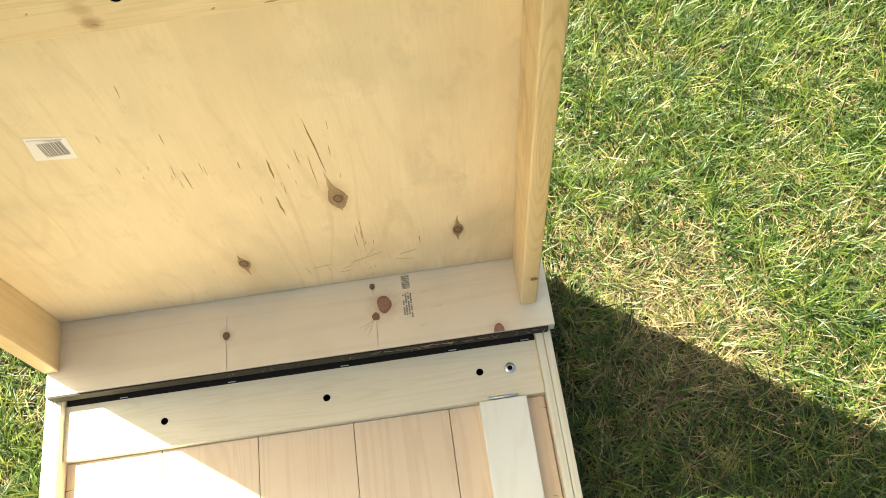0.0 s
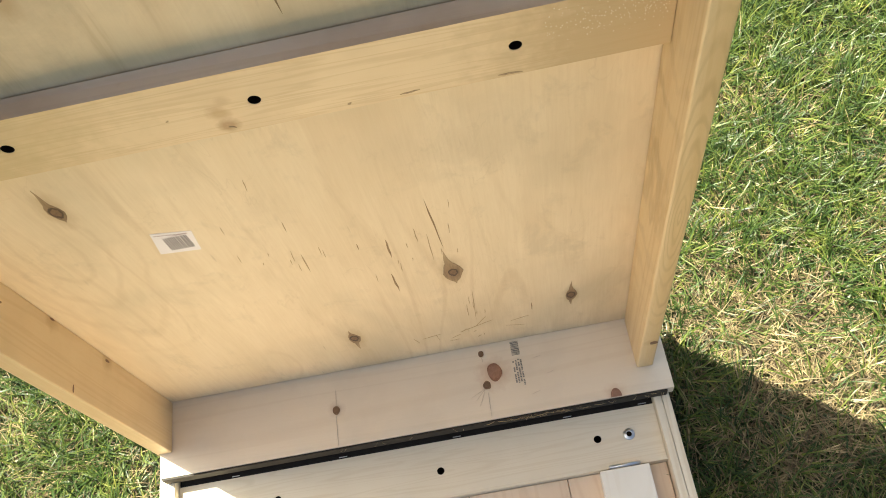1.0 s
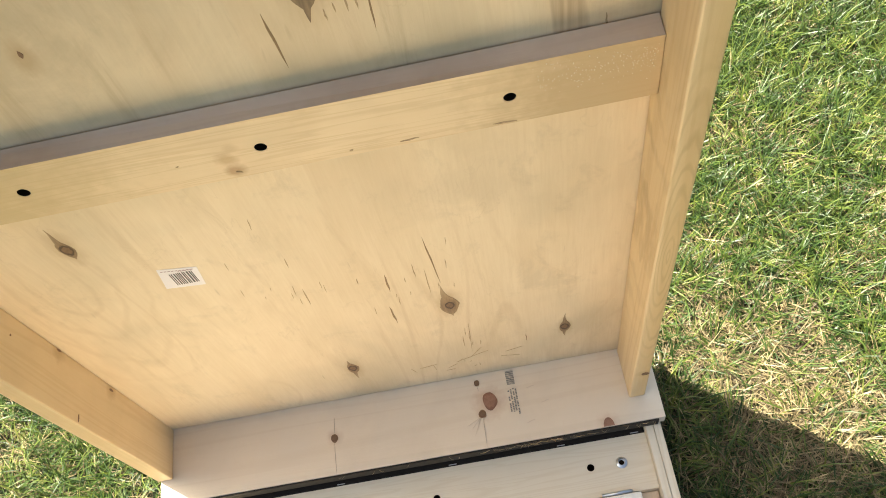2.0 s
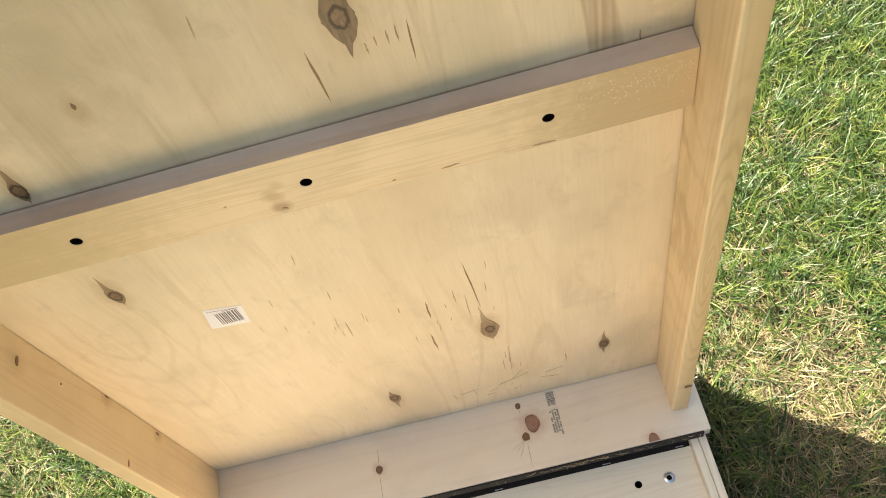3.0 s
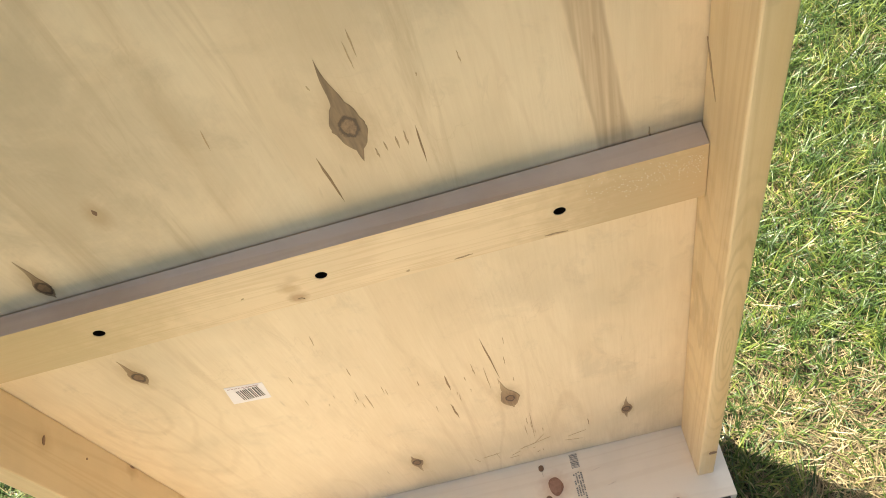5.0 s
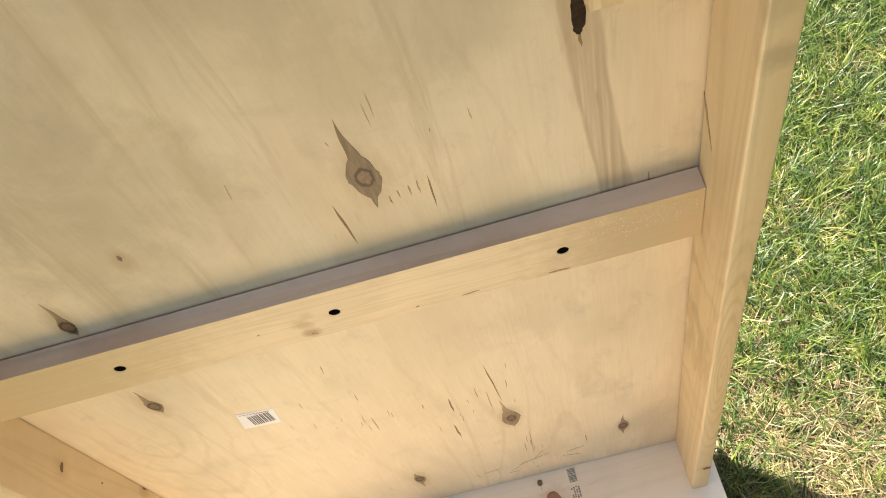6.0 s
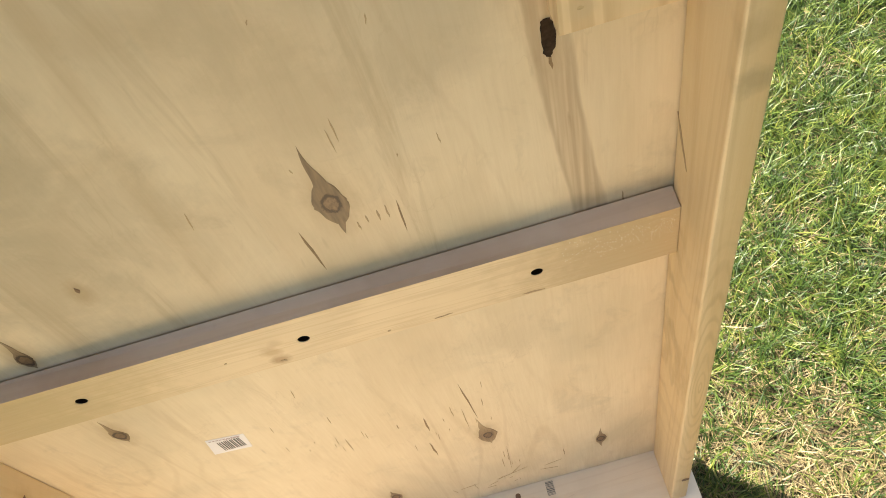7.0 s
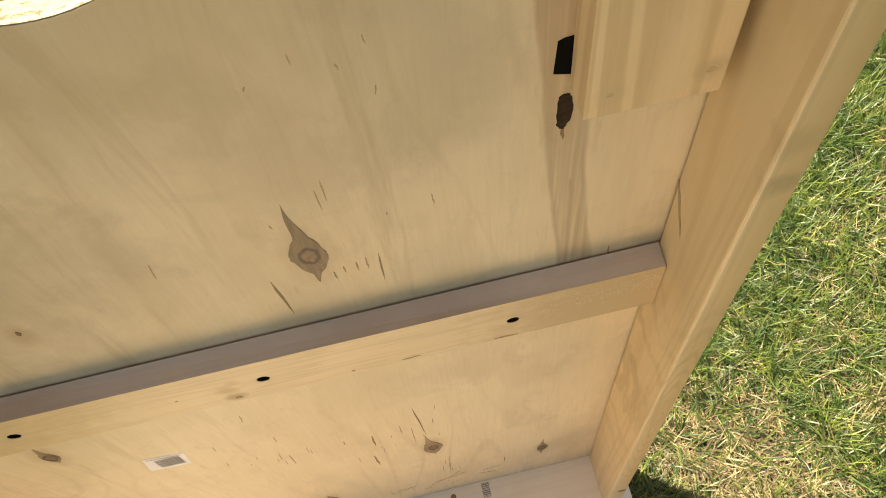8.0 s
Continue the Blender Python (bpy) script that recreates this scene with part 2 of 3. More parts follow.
def plain(name, color, rough=0.6, metal=0.0, grain=0.15, scale=120.0, gloss=0.5):
    k = Mat(name, rough, metal)
    k.b.inputs["Specular IOR Level"].default_value = gloss
    n = k.noise(k.coords((1, 1, 1)), scale, 4.0, 0.6)
    k.color(k.mix(k.span(n, 0.35, 0.7, 0.0, grain), color, tuple(0.4 * c for c in color)))
    k.bump(n, 0.15, 0.0005)
    return k.m


def leaf(name, tones, rough=0.45, through=0.35):
    k = Mat(name, rough)
    k.b.inputs["Specular IOR Level"].default_value = 0.4
    g = k.node("NewGeometry")
    r = k.node("ValToRGB")
    clump = k.span(k.noise(k.coords((1, 1, 0.1)), 34.0, 2.0), 0.3, 0.7)
    k.link(k.math("ADD", k.math("MULTIPLY", g.outputs["Random Per Island"], 0.62), k.math("MULTIPLY", clump, 0.38)), r.inputs["Fac"])
    e = r.color_ramp.elements
    while len(e) < len(tones):
        e.new(0.5)
    for i, tone in enumerate(tones):
        e[i].position, e[i].color = i / (len(tones) - 1), (*tone, 1)
    big = k.span(k.noise(k.coords((1, 1, 1)), 7.0, 3.0), 0.35, 0.7, 0.0, 0.5)
    col = k.mix(k.math("MULTIPLY", big, 0.5), r.outputs["Color"], tones[1])
    k.color(col)
    tr = k.node("BsdfTranslucent")
    k.link(col, tr.inputs["Color"])
    mixer = k.node("MixShader", Fac=through)
    k.link(k.b.outputs[0], mixer.inputs[1])
    k.link(tr.outputs[0], mixer.inputs[2])
    k.link(mixer.outputs[0], k.t.nodes["Material Output"].inputs["Surface"])
    return k.m


PLY = plywood("pine_plywood")
RAIL = sawn_wood("rail_pine", (0.70, 0.54, 0.32), (0.53, 0.36, 0.17), "z", 0.5, 15.0, 0.22, 0.5, figure=(0.583, 0.36),
                 halos=[((0.581, -0.064, 0.753), 0.013, (0.36, 0.27, 0.15), 0.65), ((0.577, -0.064, 0.786), 0.014, (0.44, 0.32, 0.17), 0.5),
                        ((0.5855, -0.064, 0.078), 0.012, (0.47, 0.31, 0.15), 0.5)])
RAIL_B = sawn_wood("rail_pine_warm", (0.69, 0.53, 0.32), (0.54, 0.37, 0.19), "z", 0.4, 18.0, 0.22, 0.5, seed=3.1,
                   halos=[((0, -0.003, 0.28), 0.014, (0.42, 0.27, 0.13), 0.6), ((0, -0.006, 0.17), 0.013, (0.42, 0.27, 0.13), 0.6), ((0, -0.024, 0.426), 0.016, (0.5, 0.34, 0.17), 0.5)])
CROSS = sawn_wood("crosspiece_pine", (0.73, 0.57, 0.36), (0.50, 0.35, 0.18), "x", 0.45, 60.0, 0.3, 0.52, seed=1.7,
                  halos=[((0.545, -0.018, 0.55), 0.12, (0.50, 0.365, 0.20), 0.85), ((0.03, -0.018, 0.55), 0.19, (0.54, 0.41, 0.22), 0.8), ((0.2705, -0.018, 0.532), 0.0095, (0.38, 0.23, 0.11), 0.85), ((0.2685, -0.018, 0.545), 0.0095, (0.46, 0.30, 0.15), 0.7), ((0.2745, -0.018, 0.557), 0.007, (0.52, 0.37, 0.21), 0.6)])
BASE = sawn_wood("whitewood", (0.80, 0.69, 0.55), (0.67, 0.54, 0.39), "x", 0.35, 18.0, 0.22, 0.6, seed=5.2,
                 halos=[((0.404, -0.038, 0), 0.024, (0.56, 0.37, 0.25), 0.6), ((0.207, -0.047, 0), 0.012, (0.55, 0.40, 0.29), 0.5),
                        ((0.541, -0.09, 0), 0.016, (0.56, 0.37, 0.25), 0.4)])
# cross rail's top: grey imitates skylight in the colour; brown blotches are stain
SKY_GREY_TOP = sawn_wood("sky_grey_top", (0.54, 0.445, 0.36), (0.43, 0.335, 0.255), "x", 0.35, 22.0, 0.75, 0.6, seed=6.6, stain_tone=(0.36, 0.25, 0.17))
BLOCK = sawn_wood("block_pine", (0.80, 0.625, 0.385), (0.52, 0.34, 0.155), "z", 0.7, 16.0, 0.16, 0.55, seed=7.7,
                  halos=[((0.557, -0.0212, 0.791), 0.010, (0.52, 0.37, 0.2), 0.6), ((0.512, -0.0212, 0.789), 0.010, (0.58, 0.44, 0.27), 0.5)])
PALE = sawn_wood("pale_pine", (0.75, 0.67, 0.54), (0.60, 0.49, 0.34), "x", 0.4, 55.0, 0.1, 0.55, seed=9.3)
PALE_Y = sawn_wood("pale_pine_side", (0.76, 0.67, 0.53), (0.62, 0.49, 0.32), "y", 0.5, 30.0, 0.12, 0.55, seed=2.3)
PINK = sawn_wood("pinkish_fir", (0.74, 0.58, 0.44), (0.60, 0.42, 0.28), "y", 0.5, 24.0, 0.15, 0.55, seed=4.4)
WHITE_PINE = sawn_wood("white_pine", (0.84, 0.79, 0.71), (0.74, 0.66, 0.55), "y", 0.35, 24.0, 0.08, 0.55, seed=8.1)


def torn_edge():
    k = Mat("ply_edge", 0.8)
    v = k.coords((1, 1, 1))
    chip = k.span(k.noise(k.coords((1, 3, 1)), 130.0, 5.0, 0.75, 0.6), 0.52, 0.62)
    ply = k.span(k.math("SINE", k.math("MULTIPLY", k.noise(k.coords((0.05, 1, 0.05)), 420.0, 1.0), 14.0)), -0.2, 0.9)
    base = k.mix(k.math("MULTIPLY", ply, 0.4), (0.38, 0.275, 0.18), (0.25, 0.155, 0.085))
    k.color(k.mix(chip, base, (0.15, 0.062, 0.03)))
    k.bump(k.noise(v, 260.0, 4.0), 0.8, 0.002)
    return k.m


ENDGRAIN = torn_edge()
KNOT = knot_wood("veneer_knot", (0.062, 0.032, 0.016), (0.19, 0.108, 0.056), (0.29, 0.188, 0.105), 0.0050, 0.62, 5.0)
KNOT_BIG = knot_wood("veneer_knot_large", (0.050, 0.026, 0.013), (0.25, 0.155, 0.085), (0.245, 0.16, 0.088), 0.0060, 0.62)
KNOT_RED = knot_wood("red_knot", (0.24, 0.115, 0.07), (0.33, 0.175, 0.115), (0.37, 0.21, 0.14), 0.0115)
HALO = plain("grain_ray", (0.70, 0.585, 0.46), 0.6, grain=0.12, scale=200)
KNOT_DARK = knot_wood("dark_knot", (0.16, 0.085, 0.045), (0.2, 0.11, 0.06), (0.3, 0.18, 0.1), 0.004)
FAINT = plain("faint_streak", (0.47, 0.335, 0.19), 0.7, grain=0.4, scale=300)
SMUDGE = plain("faint_knot", (0.60, 0.43, 0.235), 0.6, grain=0.5, scale=350)
STREAK = plain("pitch_streak", (0.45, 0.315, 0.18), 0.7, grain=0.6, scale=300)
STREAK_DARK = plain("dark_pitch_streak", (0.29, 0.185, 0.092), 0.7, grain=0.5, scale=300)
CRACK = plain("hairline_crack", (0.50, 0.41, 0.32), 0.8)
BLACK = plain("black_paint", (0.036, 0.030, 0.024), 0.75, grain=0.6, gloss=0.3)
FABRIC = plain("black_fabric", (0.026, 0.023, 0.021), 0.9, grain=0.5, scale=900, gloss=0.15)
# near-black colour imitates the shade inside bored holes
BORE_SHADE = plain("bore_shade", (0.014, 0.009, 0.005), 0.9, gloss=0.05)
PAPER = plain("white_paper", (0.80, 0.755, 0.765), 0.6, grain=0.05)
INK = plain("grey_ink", (0.13, 0.125, 0.13), 0.7)
FADED_INK = plain("faded_red_ink", (0.45, 0.33, 0.34), 0.7)
STAMP = plain("faded_stamp_ink", (0.25, 0.235, 0.215), 0.8, grain=0.5, scale=500)
STEEL = plain("zinc_steel", (0.62, 0.65, 0.70), 0.28, 1.0, 0.2)
PITCH = plain("dark_slot", (0.005, 0.0045, 0.004), 0.9, gloss=0.05)
VOID = plain("knot_void", (0.055, 0.034, 0.021), 0.85, grain=1.0, scale=260, gloss=0.1)
RESIN = plain("resin", (0.88, 0.80, 0.62), 0.12, grain=0.05)
SPLINTER = plain("raw_splinter", (0.62, 0.48, 0.31), 0.7)


# ---------------------------------------------------------------- mesh helpers
def part(name, bm, material, parent=None, label="", smooth=False):
    me = bpy.data.meshes.new(name)
    bm.normal_update()
    bm.to_mesh(me)
    bm.free()
    me.materials.append(material)
    if smooth:
        me.polygons.foreach_set("use_smooth", [True] * len(me.polygons))
    ob = new(name, me)
    ob.parent = parent
    if label:
        tagged(ob, label)
    return ob


def thing(name, place, label, category, group=""):
    ob = new(name)
    ob.location = place
    ob.empty_display_size = 0.05
    return tagged(ob, label, category, group)


def box(x0, x1, y0, y1, z0, z1, bevel=0.0015, segments=2, bm=None):
    made = bm or bmesh.new()
    got = bmesh.ops.create_cube(made, size=1.0)
    for v in got["verts"]:
        v.co = Vector((x0 + (v.co.x + 0.5) * (x1 - x0), y0 + (v.co.y + 0.5) * (y1 - y0), z0 + (v.co.z + 0.5) * (z1 - z0)))
    if bevel:
        edges = {e for v in got["verts"] for e in v.link_edges}
        bmesh.ops.bevel(made, geom=list(edges), offset=bevel, segments=segments, affect="EDGES", profile=0.6)
    return made


def bored_plate(u0, u1, v0, v1, depth, holes, to_world, steps=32):
    """A plate with round holes side by side along u; to_world(u, v, d) gives places, d from 0 (face) to depth (back)."""
    bm = bmesh.new()

    def quad(points):
        bm.faces.new([bm.verts.new(to_world(*p)) for p in points])

    def rect(a, b, c, d):
        if b - a > 1e-6 and d - c > 1e-6:
            quad([(a, c, 0), (b, c, 0), (b, d, 0), (a, d, 0)])
            quad([(a, c, depth), (a, d, depth), (b, d, depth), (b, c, depth)])

    edge = u0
    for cu, cv, r in sorted(holes):
        s = r * 1.35
        rect(edge, cu - s, v0, v1)
        rect(cu - s, cu + s, v0, cv - s)
        rect(cu - s, cu + s, cv + s, v1)
        edge = cu + s
        for i in range(steps):
            p = []
            for j in (i, i + 1):
                a = 2 * math.pi * j / steps
                c, n = math.cos(a), math.sin(a)
                q = s / max(abs(c), abs(n))
                p.append(((cu + r * c, cv + r * n), (cu + q * c, cv + q * n)))
            (i0, o0), (i1, o1) = p
            quad([(*i0, 0), (*o0, 0), (*o1, 0), (*i1, 0)])
            quad([(*i0, depth), (*i1, depth), (*o1, depth), (*o0, depth)])
            quad([(*i0, 0), (*i1, 0), (*i1, depth), (*i0, depth)])
    rect(edge, u1, v0, v1)
    for a, b in (((u0, v0), (u1, v0)), ((u1, v0), (u1, v1)), ((u1, v1), (u0, v1)), ((u0, v1), (u0, v0))):
        quad([(*a, 0), (*a, depth), (*b, depth), (*b, 0)])
    bmesh.ops.remove_doubles(bm, verts=bm.verts, dist=1e-6)
    bmesh.ops.recalc_face_normals(bm, faces=bm.faces)
    return bm


def flake(outline, to_world, lift=0.0004):
    """A thin flat inlay with a given outline (u, v), its face a hair proud of the surface."""
    bm = bmesh.new()
    top = [bm.verts.new(to_world(u, v, -lift)) for u, v in outline]
    low = [bm.verts.new(to_world(u, v, lift)) for u, v in outline]
    bm.faces.new(top)
    for i in range(len(top)):
        j = (i + 1) % len(top)
        bm.faces.new((top[i], low[i], low[j], top[j]))
    bmesh.ops.recalc_face_normals(bm, faces=bm.faces)
    return bm


def teardrop(u, v, w, up, down, lean=0.0, seed=0, steps=64):
    """A knot's outline: round in the middle, drawn out to a tip above and a shorter one below."""
    rnd = random.Random(seed)
    bumps = [rnd.uniform(-0.07, 0.07) for _ in range(7)]
    half = steps // 2
    right, left = [], []
    for i in range(half + 1):
        q = -1 + 2 * i / half
        vv = (up if q > 0 else down) * math.copysign(abs(q) ** 1.5, q)
        t = abs(q) ** 1.5
        if q > 0:
            h = w * (0.32 * math.sqrt(max(0.0, 1 - (vv / (w * 1.9)) ** 2)) + 0.68 * (1 - t) ** 1.2)
        else:
            h = w * (0.45 * math.sqrt(max(0.0, 1 - (vv / (w * 2.0)) ** 2)) + 0.55 * (1 - t) ** 0.85)
        wob = 1 + sum(b * math.sin((n + 2) * 3 * q + n) for n, b in enumerate(bumps)) * 0.3
        mid = u + lean * max(vv, 0) + 0.0006 * math.sin(vv * 160 + seed)
        right.append((mid + h * wob, v + vv))
        left.append((mid - h * (2 - wob), v + vv))
    return right[1:-1] + [right[-1]] + left[-2:0:-1] + [left[0]]


def sliver(u0, v0, u1, v1, w):
    """A pointed streak from one point to another, w wide in the middle."""
    a, b = Vector((u0, v0)), Vector((u1, v1))
    n = (b - a).orthogonal().normalized() * w * 0.5
    k = 0.35 * math.sin(u0 * 900 + v0 * 700)
    return [tuple(p) for p in (a, a.lerp(b, 0.2) + n * (0.7 + k), a.lerp(b, 0.45) + n * (0.8 - k), a.lerp(b, 0.75) + n * (0.8 + k), b,
                               a.lerp(b, 0.8) - n * (0.4 - k), a.lerp(b, 0.55) - n * (0.9 + k), a.lerp(b, 0.25) - n * (0.8 - k))]


def ellipse(u, v, ru, rv, seed=0, steps=22):
    rnd = random.Random(seed)
    k = [rnd.uniform(-0.1, 0.1) for _ in range(4)]
    return [(u + ru * math.cos(a) * (1 + k[0] * math.sin(2 * a) + k[1] * math.cos(3 * a)),
             v + rv * math.sin(a) * (1 + k[2] * math.sin(3 * a) + k[3] * math.cos(2 * a)))
            for a in (2 * math.pi * i / steps for i in range(steps))]


# ---------------------------------------------------------------- ground
SOIL = -0.078


def build_ground():
    k = Mat("lawn_soil", 0.9)
    v = k.coords((1, 1, 1))
    n = k.noise(v, 60.0, 5.0, 0.7)
    patch = k.span(k.noise(v, 4.0, 3.0), 0.3, 0.6)
    near = k.mix(k.span(n, 0.35, 0.68), (0.012, 0.013, 0.006), (0.05, 0.043, 0.022))
    k.color(k.mix(k.math("MULTIPLY", patch, 0.75), near, (0.022, 0.037, 0.011)))
    k.bump(n, 0.8, 0.006)
    steps = 70
    axis = [math.copysign(0.06 * (math.exp(abs(i) * 0.131) - 1) * 0.8, i) for i in range(-steps, steps + 1)]
    bm = bmesh.new()
    grid = []
    for y in axis:
        row = []
        for x in axis:
            far = min(1.0, max(0.0, (math.hypot(x, y) - 1.5) / 3.0))
            h = 0.004 * noise.noise(Vector((x * 6, y * 6, 0.3))) * (1 - far) + 0.03 * far * noise.noise(Vector((x * 0.4, y * 0.4, 2)))
            row.append(bm.verts.new((x + 0.3, y + 0.3, SOIL + h - 0.004)))
        grid.append(row)
    for a, b in zip(grid, grid[1:]):
        for i in range(len(a) - 1):
            bm.faces.new((a[i], a[i + 1], b[i + 1], b[i]))
    ob = part("ground", bm, k.m, smooth=True)
    tagged(ob, "mown lawn soil under green and straw-coloured grass", "lawn", kind="structure")


def blades(name, material, roots, length, width, lean, curl, label, seed, heading=None):
    """Many grass blades as one mesh: each a curved, tapering ribbon of three joints."""
    rng = np.random.default_rng(seed)
    n = len(roots)
    L = rng.uniform(length[0], length[1], n)
    w = rng.uniform(width[0], width[1], n)
    head = rng.uniform(0, 2 * np.pi, n) if heading is None else heading + rng.normal(0, 0.6, n)
    tilt = np.radians(rng.uniform(lean[0], lean[1], n))
    bend = np.radians(rng.uniform(curl[0], curl[1], n))
    sway = rng.uniform(-0.5, 0.5, n)
    verts = np.zeros((n, 7, 3))
    p = np.column_stack([roots, np.full(n, SOIL - 0.002)])
    ang, dirn = tilt.copy(), head.copy()
    for j in range(4):
        side = np.column_stack([-np.sin(dirn), np.cos(dirn), rng.uniform(-0.5, 0.5, n)])
        side /= np.linalg.norm(side, axis=1)[:, None]
        half = (w * (0.5, 0.5, 0.36, 0)[j])[:, None]
        if j < 3:
            verts[:, 2 * j], verts[:, 2 * j + 1] = p - side * half, p + side * half
        else:
            verts[:, 6] = p
        step = (L / 3)[:, None] * np.column_stack([np.sin(ang) * np.cos(dirn), np.sin(ang) * np.sin(dirn), np.cos(ang)])
        p = p + step
        p[:, 2] = np.maximum(p[:, 2], SOIL + 0.004 + 0.004 * rng.random(n))
        ang = np.minimum(ang + bend / 3, np.radians(112))
        dirn = dirn + sway / 3
    base = np.arange(n)[:, None] * 7
    quads = np.concatenate([base + [0, 1, 3, 2], base + [2, 3, 5, 4]], 1).reshape(-1, 4)
    tris = base + [4, 5, 6]
    loops = np.concatenate([quads.ravel(), tris.ravel()]).astype(np.int32)
    starts = np.concatenate([np.arange(2 * n) * 4, 8 * n + np.arange(n) * 3]).astype(np.int32)
    me = bpy.data.meshes.new(name)
    me.vertices.add(n * 7)
    me.vertices.foreach_set("co", verts.ravel())
    me.loops.add(len(loops))
    me.loops.foreach_set("vertex_index", loops)
    me.polygons.add(3 * n)
    me.polygons.foreach_set("loop_start", starts)
    me.update(calc_edges=True)
    me.materials.append(material)
    return tagged(new(name, me), label, "grass", kind="stuff")


def scatter(count, x0, x1, y0, y1, seed, keep=None):
    rng = np.random.default_rng(seed)
    p = np.column_stack([rng.uniform(x0, x1, count), rng.uniform(y0, y1, count)])
    clear = ~((p[:, 0] > -0.02) & (p[:, 0] < 0.612) & (p[:, 1] > -0.1) & (p[:, 1] < 0.018))
    clear &= ~((p[:, 0] > -0.035) & (p[:, 0] < 0.606) & (p[:, 1] > -1.25) & (p[:, 1] < -0.1))
    edge = np.minimum(np.minimum(p[:, 0] - x0, x1 - p[:, 0]), np.minimum(p[:, 1] - y0, y1 - p[:, 1]))
    clear &= rng.random(count) < 0.08 + edge / 0.5
    if keep is not None:
        clear &= keep(p, rng)
    return p[clear]


def tufts(count, each, x0, x1, y0, y1, seed, keep=None):
    """Roots gathered in tufts, and for each root the way outwards from its tuft."""
    rng = np.random.default_rng(seed)
    mid = np.column_stack([rng.uniform(x0, x1, count), rng.uniform(y0, y1, count)])
    edge = np.minimum(np.minimum(mid[:, 0] - x0, x1 - mid[:, 0]), np.minimum(mid[:, 1] - y0, y1 - mid[:, 1]))
    mid = mid[rng.random(len(mid)) < 0.05 + edge / 0.4]
    if keep is not None:
        mid = mid[keep(mid, rng)]
    mid = np.repeat(mid, rng.integers(each // 2, each * 3 // 2, len(mid)), axis=0)
    off = rng.normal(0, 0.0085, mid.shape)
    p = mid + off
    clear = ~((p[:, 0] > -0.035) & (p[:, 0] < 0.612) & (p[:, 1] > -1.25) & (p[:, 1] < 0.018))
    return p[clear], np.arctan2(off[:, 1], off[:, 0])[clear]


def patchy(p):
    """Slow variation from lush (low) to dry (high), with the bald dry spot beside the board's foot."""
    q = (np.sin(p[:, 0] * 19 + 1.3 * np.sin(p[:, 1] * 13)) + np.sin(p[:, 1] * 23 + 1.7 * np.sin(p[:, 0] * 11 + 2))
         + np.sin(p[:, 0] * 47 + p[:, 1] * 35) + np.sin(p[:, 0] * 39 - p[:, 1] * 53 + 1)) / 8.5 + 0.5
    spot = np.exp(-(((p[:, 0] - 0.76) / 0.17) ** 2 + ((p[:, 1] + 0.04) / 0.12) ** 2))
    small = np.exp(-(((p[:, 0] - 0.862) / 0.06) ** 2 + ((p[:, 1] - 0.268) / 0.07) ** 2))
    q = 0.5 + 1.35 * (q - 0.5)
    return np.clip(q * 0.8 + 0.65 * spot + 0.4 * small - 0.25 * np.clip((p[:, 1] - 0.05) / 0.4, 0, 1), 0, 1)


build_ground()
GREEN = leaf("grass_green", [(0.008, 0.020, 0.005), (0.028, 0.056, 0.012), (0.080, 0.114, 0.020), (0.235, 0.232, 0.055)], 0.42, 0.25)
STRAW = leaf("grass_straw", [(0.04, 0.029, 0.016), (0.11, 0.081, 0.043), (0.25, 0.19, 0.098), (0.47, 0.375, 0.21)], 0.55, 0.15)


def green_keep(p, rng):
    hidden = (p[:, 0] > 0.02) & (p[:, 0] < 0.5) & (p[:, 1] > 0.05)
    return (rng.random(len(p)) > 0.85 * patchy(p) - 0.05) & ~(hidden & (rng.random(len(p)) < 0.45))


def straw_keep(p, rng):
    hidden = (p[:, 0] > 0.02) & (p[:, 0] < 0.5) & (p[:, 1] > 0.05)
    return (rng.random(len(p)) < 0.06 + 0.94 * patchy(p) ** 1.4) & ~(hidden & (rng.random(len(p)) < 0.45))


blades("grass", GREEN, scatter(120000, -0.85, 1.5, -0.65, 1.6, 11, green_keep), (0.024, 0.062), (0.0009, 0.0024), (15, 75), (10, 85),
       "short green lawn grass blades in sun and shade", 21)
tuft_roots, tuft_ways = tufts(14500, 18, -0.95, 1.65, -0.75, 1.75, 14, green_keep)
blades("grass_tufts", GREEN, tuft_roots, (0.026, 0.074), (0.0009, 0.0024), (10, 66), (15, 95), "longer green lawn grass gathered in tufts", 24, tuft_ways)
blades("dry_grass", STRAW, scatter(300000, -0.85, 1.5, -0.65, 1.6, 12, straw_keep), (0.02, 0.06), (0.0008, 0.0020), (40, 86), (0, 40),
       "straw-coloured dead grass lying among the green", 22)
blades("far_grass", GREEN, scatter(160000, -4, 4.7, -3.8, 4.8, 13, lambda p, r: (np.abs(p[:, 0] - 0.35) > 1.05) | (np.abs(p[:, 1] - 0.5) > 1.0)),
       (0.035, 0.075), (0.004, 0.009), (20, 72), (10, 70), "green lawn grass further off", 23)


# ---------------------------------------------------------------- the standing board
W = 0.572
board = thing("cornhole_target", (0.286, -0.04, -0.019), "unpainted underside of a plywood cornhole target standing on end", "cornhole board",
              "pair of cornhole targets")


def face(u, v, d):
    return (u, d, v)


def deck(u, v, d):
    return (u, v, -d)


def add(name, bm, material, label="", smooth=False, parent=None):
    ob = part(name, bm, material, None, label, smooth)
    top = parent or board
    ob.parent = top
    ob.location = -(top.matrix_basis.translation if top is board else board.matrix_basis.translation)
    if top is not board:
        ob.location = (0, 0, 0)
    return ob


